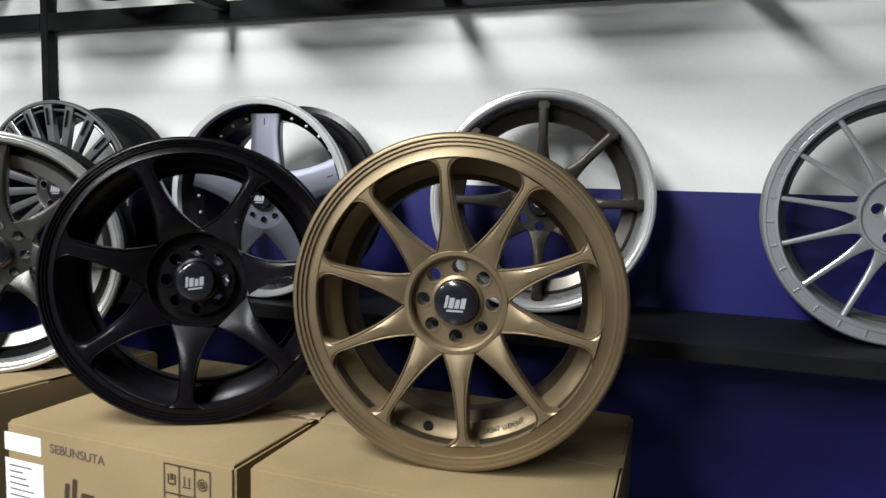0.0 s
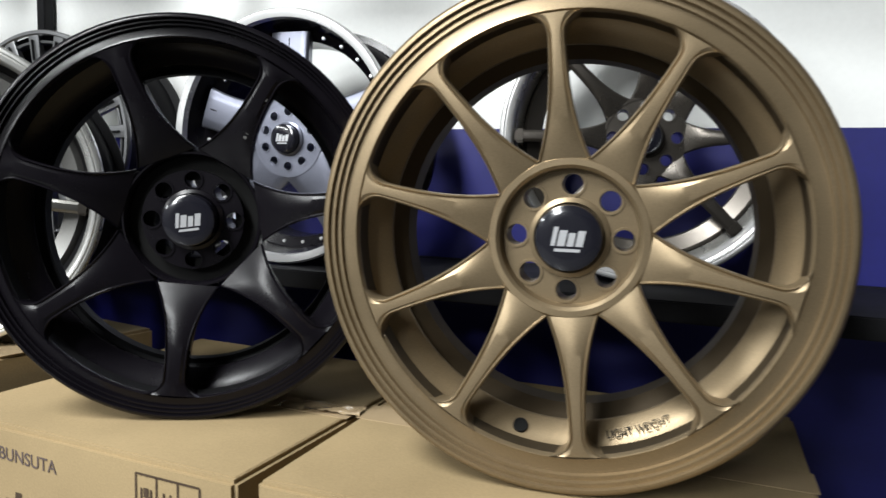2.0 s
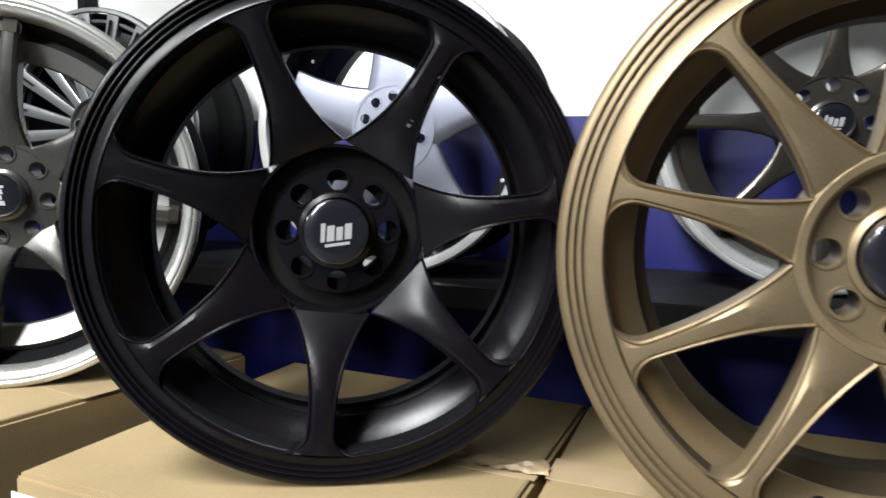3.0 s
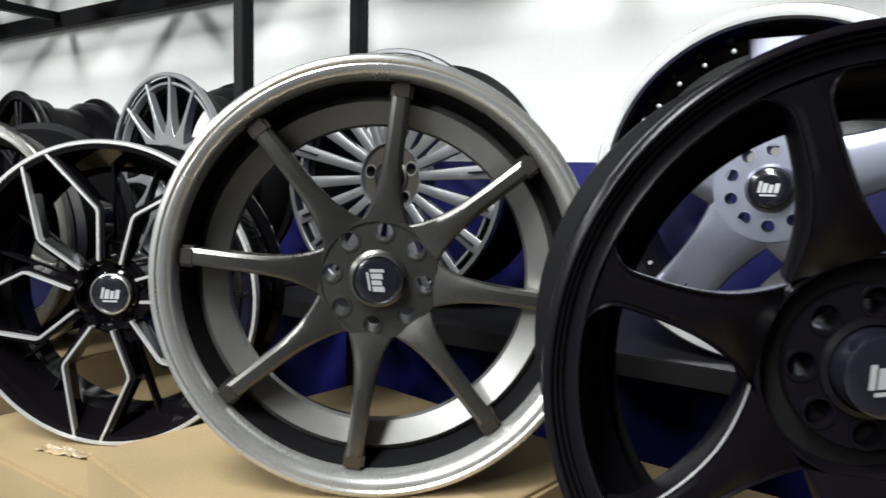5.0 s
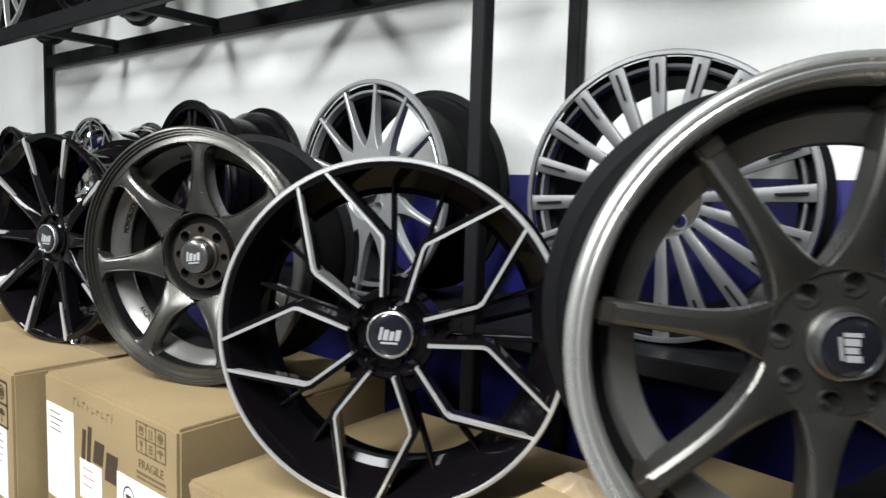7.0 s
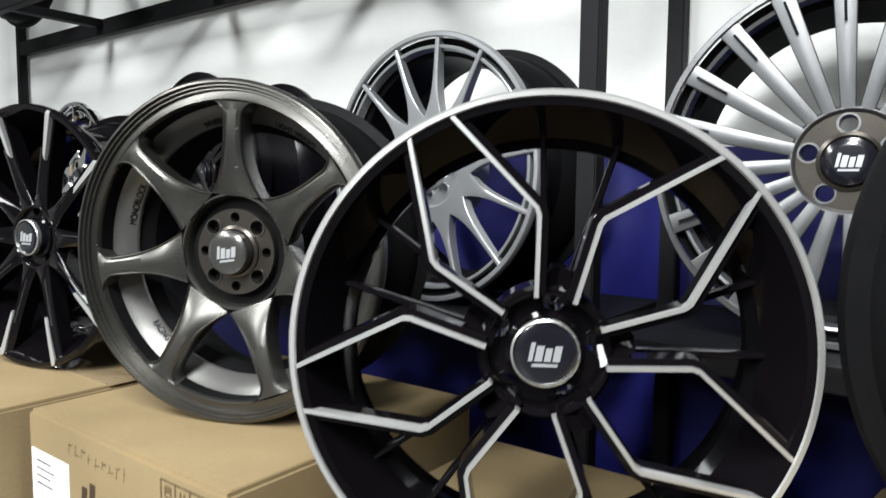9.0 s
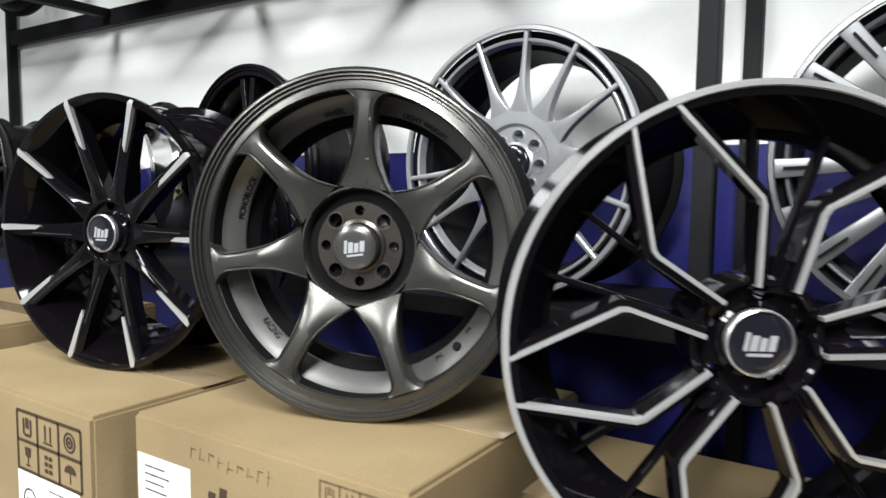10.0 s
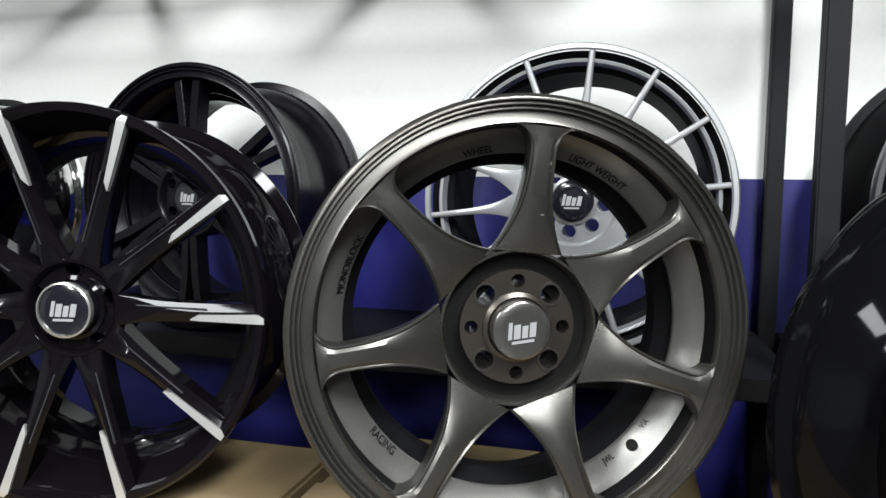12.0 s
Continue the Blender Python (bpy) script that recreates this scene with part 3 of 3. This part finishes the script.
WALL_Y, LINE_Z = 0.68, 1.452
slab("floor", -6.15, 3.6, -6.1, 0.83, -0.1, 0.0, FLOOR, "unseen dark grey tiled shop floor, added to close the room", "floor")
slab("wall_back_lower", -6.0, 3.45, WALL_Y, 0.83, 0.0, LINE_Z, BLUE_WALL, "dark blue painted lower half of the wall", "wall")
slab("wall_back_upper", -6.0, 3.45, WALL_Y, 0.83, LINE_Z, 3.2, WHITE_WALL, "white painted upper half of the wall", "wall")
slab("wall_left", -6.15, -6.0, -6.1, 0.83, 0.0, 3.2, SIDE_WALL, "unseen pale grey side wall, added to close the room", "wall")
slab("wall_right", 3.45, 3.6, -6.1, 0.83, 0.0, 3.2, FAR_WALL, "unseen dark grey side wall, added to close the room", "wall")
slab("wall_front", -6.0, 3.45, -6.1, -5.95, 0.0, 3.2, FAR_WALL, "unseen dark grey wall opposite the rack, added to close the room", "wall")
slab("ceiling", -6.15, 3.6, -6.1, 0.83, 3.2, 3.3, CEIL, "unseen plain grey ceiling, added to close the room", "ceiling")
for lx, ly, lz, power in TUBES:
    e = tagged(new("tube_lamp"), "unseen broad white lamp added under the ceiling", "lamp", "ceiling lamps")
    e.matrix_basis = pose(lx, ly, 3.2)
    part("housing", box(bmesh.new(), -0.26, 0.26, -0.62, 0.62, -0.165, 0, 0.004), CEIL, e)

# ---------------------------------------------------------------- the rack
FRONT_Y, BACK_Y = 0.331, 0.6556
rack = tagged(new("wheel_rack"), "black steel two-level wheel rack against the wall", "rack")
POSTS = (-3.84, -1.335, 1.17)
post_mesh = finish(box(bmesh.new(), -0.014, 0.014, -0.014, 0.014, 0, 2.95, 0.002), "post", RACK)
for px in POSTS:
    for py in (FRONT_Y, BACK_Y):
        same_part("post", post_mesh, rack, pose(px, py, 0))
for z0 in (0.36, 1.138, 1.868, 2.6):
    for a, b in zip(POSTS, POSTS[1:]):
        for py in (FRONT_Y, BACK_Y):
            low = z0 + 0.02 if z0 == 1.138 else z0
            part("beam", box(bmesh.new(), a + 0.0145, b - 0.0145, py - 0.0138, py + 0.0138, low, z0 + 0.05, 0.002), RACK, rack)
        if z0 == 1.138:
            part("shelf_deck", box(bmesh.new(), a + 0.016, b - 0.016, FRONT_Y + 0.0142, BACK_Y - 0.0142, 1.181, 1.1872, 0.0008), RACK, rack, "black sheet-steel shelf deck")
        for k in range(3 if z0 > 1.5 else 4):
            cx = a + (b - a) * (k + (1.0 if z0 > 1.5 else 0.5)) / 4
            part("cross_bar", box(bmesh.new(), cx - 0.018, cx + 0.018, FRONT_Y + 0.0142, BACK_Y - 0.0142, z0 + 0.022, z0 + (0.0425 if z0 == 1.138 else 0.048), 0.002), RACK, rack)

# ---------------------------------------------------------------- cartons
def carton(x0, x1, y0, y1, z0, z1, yaw=0.0, label="brown cardboard wheel carton", seam=True, crush=0.0):
    """A taped carton: body, two top flaps with a taped seam; local origin at its base centre."""
    e = tagged(new("carton"), label, "box", "wheel cartons")
    cx, cy = (x0 + x1) / 2, (y0 + y1) / 2
    e.matrix_basis = pose(cx, cy, z0, 0, 0, yaw)
    hx, hy, h = (x1 - x0) / 2, (y1 - y0) / 2, z1 - z0
    body = box(bmesh.new(), -hx, hx, -hy, hy, 0.0, h - 0.0006, 0.0045)
    for level in (0.035, 0.13):
        bmesh.ops.bisect_plane(body, geom=body.verts[:] + body.edges[:] + body.faces[:], plane_co=(0, 0, h - level), plane_no=(0, 0, 1))
    for v in body.verts:
        if crush and v.co.x < 0 and v.co.y < 0:
            v.co.x += crush * min(1.0, max(0.0, (h - 0.006 - v.co.z) / 0.12))
    part("body", body, CARD, e)
    if seam:
        for s in (-1, 1):
            part("flap", box(bmesh.new(), -hx + 0.006, hx - 0.006, min(s * 0.0015, s * (hy - 0.008)), max(s * 0.0015, s * (hy - 0.008)), h - 0.003, h, 0.0005), CARD, e)
        part("tape", box(bmesh.new(), -hx - 0.0008, hx + 0.0008, -0.026, 0.026, h, h + 0.0004), TAPE, e, "glossy clear packing tape", 0)
    return e


STACKS = [
    ("a", -0.095, 0.402, -0.140, 0.306, 1.0535, 0.0),
    ("b", -0.556, -0.104, -0.142, 0.306, 1.053, -2.0),
    ("c", -1.020, -0.590, -0.181, 0.249, 1.088, -9.0),
    ("d", -1.457, -1.066, -0.140, 0.29, 1.0229, 0.0),
    ("e", -1.908, -1.480, -0.138, 0.272, 1.083, 0.0),
    ("f", -2.40, -1.926, -0.182, 0.195, 1.083, 0.0),
    ("g", -2.90, -2.42, -0.16, 0.25, 1.12, 0.0),
]
cartons = {}
for key, x0, x1, y0, y1, top, yaw in STACKS:
    carton(x0, x1, y0, y1, 0.0, top - 0.52, yaw, "brown cardboard wheel carton standing on the floor")
    cartons[key] = carton(x0, x1, y0, y1, top - 0.52, top, yaw, "brown cardboard wheel carton with printed marks, on another carton", crush=0.045 if key == "d" else 0.0)


def sheet(owner, key, name, mat, x0, x1, z0, z1, off=0.0006, label=""):
    """A thin printed or glued patch on a carton's front, by its place in the room."""
    _, cx0, cx1, cy0, cy1, top, _ = next(s for s in STACKS if s[0] == key)
    mx, base, hy = (cx0 + cx1) / 2, top - 0.52, (cy1 - cy0) / 2
    return part(name, box(bmesh.new(), x0 - mx, x1 - mx, -hy - off, -hy + 0.0004, z0 - base, z1 - base), mat, owner, label, 0)


def front_lay(key, x, z, off=0.0007):
    _, cx0, cx1, cy0, cy1, top, _ = next(s for s in STACKS if s[0] == key)
    return x - (cx0 + cx1) / 2, -(cy1 - cy0) / 2 - off, z - (top - 0.52)


def outline(key, shapes):
    """Flat printed shapes, each a closed run of (x, z) points in the room."""
    bm = bmesh.new()
    for pts in shapes:
        bm.faces.new([bm.verts.new(front_lay(key, x, z)) for x, z in pts])
    return bm


def ring_shape(cx, cz, r, t, n=18):
    out = []
    for k in range(n):
        a, c = 2 * math.pi * k / n, 2 * math.pi * (k + 1) / n
        out.append([(cx + q * math.cos(w), cz + q * math.sin(w)) for q, w in ((r, a), (r, c), (r - t, c), (r - t, a))])
    return out


def bar(x0, x1, z0, z1):
    return [(x0, z0), (x1, z0), (x1, z1), (x0, z1)]


def pictogram(kind, x, z, s):
    """Handling marks: hands-up arrows, ring, glass, stack and umbrella, as simple solid shapes centred at x, z."""
    if kind == "care":
        return [bar(x - s * 0.5, x - s * 0.32, z - s * 0.5, z + s * 0.5), bar(x + s * 0.32, x + s * 0.5, z - s * 0.5, z + s * 0.5), bar(x - s * 0.2, x + s * 0.2, z - s * 0.1, z + s * 0.55), bar(x - s * 0.32, x + s * 0.32, z - s * 0.6, z - s * 0.4)]
    if kind == "up":
        return [bar(x - s * 0.36, x - s * 0.2, z - s * 0.45, z + s * 0.5), bar(x + s * 0.2, x + s * 0.36, z - s * 0.45, z + s * 0.5), bar(x - s * 0.5, x + s * 0.5, z - s * 0.62, z - s * 0.5)]
    if kind == "ring":
        return ring_shape(x, z, s * 0.6, s * 0.12) + ring_shape(x, z, s * 0.36, s * 0.16) + ring_shape(x, z, s * 0.12, s * 0.11)
    if kind == "glass":
        return [[(x - s * 0.36, z + s * 0.55), (x - s * 0.28, z), (x, z - s * 0.12), (x + s * 0.28, z), (x + s * 0.36, z + s * 0.55)], bar(x - s * 0.05, x + s * 0.05, z - s * 0.5, z - s * 0.1), bar(x - s * 0.25, x + s * 0.25, z - s * 0.6, z - s * 0.5)]
    if kind == "stack":
        return [bar(x - s * 0.42 + c * s * 0.46, x - s * 0.06 + c * s * 0.46, z - s * 0.55 + r * s * 0.4, z - s * 0.3 + r * s * 0.4) for c in (0, 1) for r in (0, 1, 2)]
    dome = [(x + s * 0.6 * math.cos(math.pi * k / 10), z + s * 0.5 * math.sin(math.pi * k / 10)) for k in range(11)]
    return [dome, bar(x - s * 0.05, x + s * 0.05, z - s * 0.6, z)]


def handling_marks(owner, key, x0, x1, z0, z1, ink=PRINT):
    cw, ch = (x1 - x0) / 3, (z1 - z0) / 2
    t = cw * 0.045
    lines = [bar(x0, x1, z0 + ch * k - t, z0 + ch * k + t) for k in range(3)] + [bar(x0 + cw * k - t, x0 + cw * k + t, z0, z1) for k in range(4)]
    part("print_grid", outline(key, lines), ink, owner, "brown printed grid", 0)
    for k, kind in enumerate(("care", "up", "ring", "glass", "stack", "umbrella")):
        cx, cz = x0 + cw * (k % 3 + 0.5), z1 - ch * (k // 3 + 0.5)
        part("handling_mark", outline(key, pictogram(kind, cx, cz, min(cw, ch) * 0.56)), ink, owner, "brown printed handling mark", 0)


def scrawl(owner, key, x0, x1, z0, z1, n, seed):
    """Unreadable pen strokes."""
    rnd = random.Random(seed)
    shapes = []
    for k in range(n):
        x = x0 + (x1 - x0) * (k + 0.2) / n
        w = (x1 - x0) / n * 0.6
        a, c = z0 + (z1 - z0) * rnd.uniform(0, 0.3), z0 + (z1 - z0) * rnd.uniform(0.7, 1)
        t = 0.0006
        shapes.append([(x, a), (x + t * 1.4, a), (x + w * 0.25 + t * 1.4, c), (x + w * 0.25, c)])
        m = (a + c) / 2 + rnd.uniform(-0.4, 0.4) * (c - a)
        shapes.append([(x, m), (x + w, m + rnd.uniform(-0.003, 0.003)), (x + w, m + t * 1.6), (x, m + t * 1.4)])
    part("pen_scrawl", outline(key, shapes), PRINT_FAINT, owner, "thin handwritten pen strokes", 0)


def brand_block(owner, key, x0, x1, z0, z1):
    w, h = x1 - x0, z1 - z0
    shapes = []
    for a, b, c, d in ((0.0, 0.1, 0.0, 1.0), (0.16, 0.26, 0.1, 1.15), (0.34, 0.6, 0.2, 0.85), (0.66, 0.95, -0.1, 0.7)):
        shapes.append([(x0 + w * a, z0 + h * c), (x0 + w * b, z0 + h * c), (x0 + w * (b + 0.06), z0 + h * d), (x0 + w * (a + 0.06), z0 + h * d)])
    part("printed_mark", outline(key, shapes), PRINT, owner, "dark brown printed blocks", 0)


def small_print(owner, key, x0, x1, z0, z1, rows, mat=None):
    shapes = []
    rnd = random.Random(rows)
    for k in range(rows):
        z = z0 + (z1 - z0) * k / max(1, rows - 1)
        shapes.append(bar(x0, x0 + (x1 - x0) * rnd.uniform(0.5, 1), z - 0.0011, z + 0.0011))
    bm = bmesh.new()
    for pts in shapes:
        bm.faces.new([bm.verts.new(front_lay(key, x, z, 0.0015)) for x, z in pts])
    part("small_print", bm, mat or PEN, owner, "rows of unreadable small print", 0)


ce, cf, cb = cartons["e"], cartons["f"], cartons["b"]
sheet(ce, "e", "paper_label", LABEL_WHITE, -1.900, -1.798, 0.868, 1.033, label="blank white paper label")
small_print(ce, "e", -1.885, -1.815, 0.99, 1.02, 4)
scrawl(ce, "e", -1.800, -1.655, 1.044, 1.064, 9, 5)
brand_block(ce, "e", -1.772, -1.650, 0.958, 1.016)
sheet(ce, "e", "sticker", LABEL_WHITE, -1.775, -1.702, 0.900, 0.965, 0.0011, "small white sticker with red bars")
small_print(ce, "e", -1.765, -1.712, 0.925, 0.952, 3, LABEL_RED)
handling_marks(ce, "e", -1.592, -1.513, 1.026, 1.071, PRINT_FAINT)
part("lettering", lettering("FRAGILE", 0.0185, lambda x, y, o: front_lay("e", -1.5525 + x, 1.003 + y, 0.0004 + o)), PRINT_FAINT, ce, "dark brown printed lettering", 0)
part("printed_mark", outline("e", [bar(-1.592, -1.513, 0.993, 0.997), bar(-1.592, -1.513, 0.986, 0.989)]), PRINT_FAINT, ce, "dark brown printed bars", 0)
sheet(ce, "e", "paper_label", LABEL_WHITE, -1.651, -1.500, 0.860, 0.978, 0.0011, "white paper label with a round mark")
handling_marks(cf, "f", -2.107, -1.951, 0.980, 1.061)
sheet(cf, "f", "paper_label", LABEL_WHITE, -2.108, -1.957, 0.850, 0.977, 0.0011, "white paper label with a round mark")
small_print(cf, "f", -2.03, -1.965, 0.915, 0.965, 5)
sheet(cb, "b", "paper_label", LABEL_WHITE, -0.560, -0.479, 1.004, 1.034, label="small white paper label")
sheet(cb, "b", "paper_label", LABEL_WHITE, -0.560, -0.475, 0.860, 0.990, label="white paper label with small print")
small_print(cb, "b", -0.55, -0.49, 0.93, 0.98, 6)
handling_marks(cb, "b", -0.229, -0.146, 0.950, 1.038)
part("handwriting", lettering("SEBUNSUTA", 0.021, lambda x, y, o: front_lay("b", -0.402 + x, 1.014 + y - 0.02 * x, 0.0004 + o)), PEN, cb, "handwritten dark pen letters", 0)
brand_block(cb, "b", -0.434, -0.333, 0.905, 0.970)
for owner, key, mx, mz in ((ce, "e", -1.615, 0.948), (cf, "f", -2.078, 0.94)):
    bm = bmesh.new()
    for pts in ring_shape(mx, mz, 0.017, 0.003) + [bar(mx - 0.009, mx + 0.009, mz - 0.003, mz + 0.003)]:
        bm.faces.new([bm.verts.new(front_lay(key, x, z, 0.0015)) for x, z in pts])
    part("round_mark", bm, PRINT, owner, "round printed mark", 0)



def loose_tape(owner, key, x, y, long, wide, turn, seed):
    """A crumpled end of clear tape lying on a carton's top."""
    _, cx0, cx1, cy0, cy1, top, _ = next(s for s in STACKS if s[0] == key)
    rnd = random.Random(seed)
    bm = bmesh.new()
    rows = [[bm.verts.new((long * (i / 16 - 0.5) + rnd.uniform(-0.002, 0.002), wide * (j / 5 - 0.5) + rnd.uniform(-0.001, 0.001), 0.001 + rnd.uniform(0, 0.0045))) for j in range(6)] for i in range(17)]
    for a, b in zip(rows, rows[1:]):
        for j in range(5):
            bm.faces.new((a[j], b[j], b[j + 1], a[j + 1]))
    ob = part("loose_tape", bm, TAPE, owner, "crumpled glossy packing tape", 60)
    ob.matrix_basis = pose(x - (cx0 + cx1) / 2, y - (cy0 + cy1) / 2, 0.52, 0, 0, turn)


loose_tape(cartons["b"], "b", -0.150, 0.075, 0.11, 0.03, 8, 3)
loose_tape(cartons["d"], "d", -1.222, -0.078, 0.09, 0.022, 14, 4)
# ---------------------------------------------------------------- wheels on the cartons
ten_spoke(0.171, -0.052, 1.0535 + 0.237, 6.5, 0.237)
seven_spoke(-0.270, -0.040, 1.053 + 0.2335, 28, 0.2335, MATT_BLACK, 60, "matt black seven-spoke alloy wheel standing on a carton", slim=0.95, words=False, dish_in=0.034, cap_in=0.024, W=0.155)
lip_spoke(-0.708, -0.040, 1.088 + 0.2212, 36, 0.2212, 83.5, "gunmetal eight-spoke alloy wheel with a satin silver lip, on a carton", GUNMETAL, SATIN_LIP, logo_turn=80)
y_spoke(-1.200, -0.031, 1.0229 + 0.2166, 30.5, 0.2166, 117.5)
# The dish is gunmetal too; a darker colour puts the recess shade into it.
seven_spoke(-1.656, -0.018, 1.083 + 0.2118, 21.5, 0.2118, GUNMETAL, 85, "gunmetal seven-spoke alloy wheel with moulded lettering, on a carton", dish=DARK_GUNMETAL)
blade_spoke(-2.125, -0.048, 1.083 + 0.2105, 12, 0.2105, 71.8)

# ---------------------------------------------------------------- wheels on the lower shelf
SHELF = 1.19
thin_spoke(0.833, 0.44, SHELF + 0.231, -4, 0.231, 15, 5, "silver fifteen-spoke alloy wheel with a pocketed lip on the rack", SILVER, W=0.15, double_rim=False, wide=0.026, barrel=BARREL_GREY, pockets=30, hubr=0.33)
# Its barrel is coloured pale to bounce added light inside the wheel.
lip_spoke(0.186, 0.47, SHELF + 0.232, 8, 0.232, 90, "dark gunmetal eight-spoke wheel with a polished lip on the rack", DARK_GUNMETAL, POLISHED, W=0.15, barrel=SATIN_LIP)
star_spoke(-0.424, 0.365, SHELF + 0.2215, 2, 0.2215, 90)
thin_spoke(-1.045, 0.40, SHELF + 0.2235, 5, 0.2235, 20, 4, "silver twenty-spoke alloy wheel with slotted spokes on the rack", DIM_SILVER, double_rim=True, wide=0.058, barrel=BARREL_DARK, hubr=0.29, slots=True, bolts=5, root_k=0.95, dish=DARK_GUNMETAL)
thin_spoke(-1.649, 0.372, SHELF + 0.2207, -3, 0.2207, 14, 84, "silver fourteen-spoke alloy wheel with a double rim ring on the rack", SILVER, wide=0.024, hubr=0.4, recess=0.7, bolts=8, root_k=1.0, flare=5)
twin_spoke(-2.263, 0.348, SHELF + 0.215, -6, 0.215, 90, "matt black twin-spoke alloy wheel on the rack", MATT_BLACK)
twin_spoke(-3.46, 0.36, SHELF + 0.2, -4, 0.2, 75, "matt black twin-spoke alloy wheel by the rack's end post", MATT_BLACK)
thin_spoke(-2.85, 0.37, SHELF + 0.205, -4, 0.205, 10, 90, "polished chrome multi-spoke alloy wheel on the rack", CHROME, barrel=CHROME)

# ---------------------------------------------------------------- wheels on the upper shelf
UP = 1.918
for k, ux in enumerate((-3.527, -2.901, -2.274, -1.648, -1.022, -0.396, 0.23, 0.857)):
    R = 0.228
    if k % 3 == 0:
        thin_spoke(ux, 0.36, UP + R, 4, R, 14, 80, "black multi-spoke alloy wheel with silver spoke faces on the upper shelf", MACHINED, barrel=BARREL_DARK, wide=0.018)
    elif k % 3 == 1:
        twin_spoke(ux, 0.36, UP + R, -3, R, 80, "matt black twin-spoke alloy wheel on the upper shelf", MATT_BLACK, 5)
    else:
        thin_spoke(ux, 0.36, UP + R, 3, R, 10, 70, "dark grey ten-spoke alloy wheel on the upper shelf", DARK_GUNMETAL, barrel=BARREL_DARK, wide=0.05, double_rim=False)
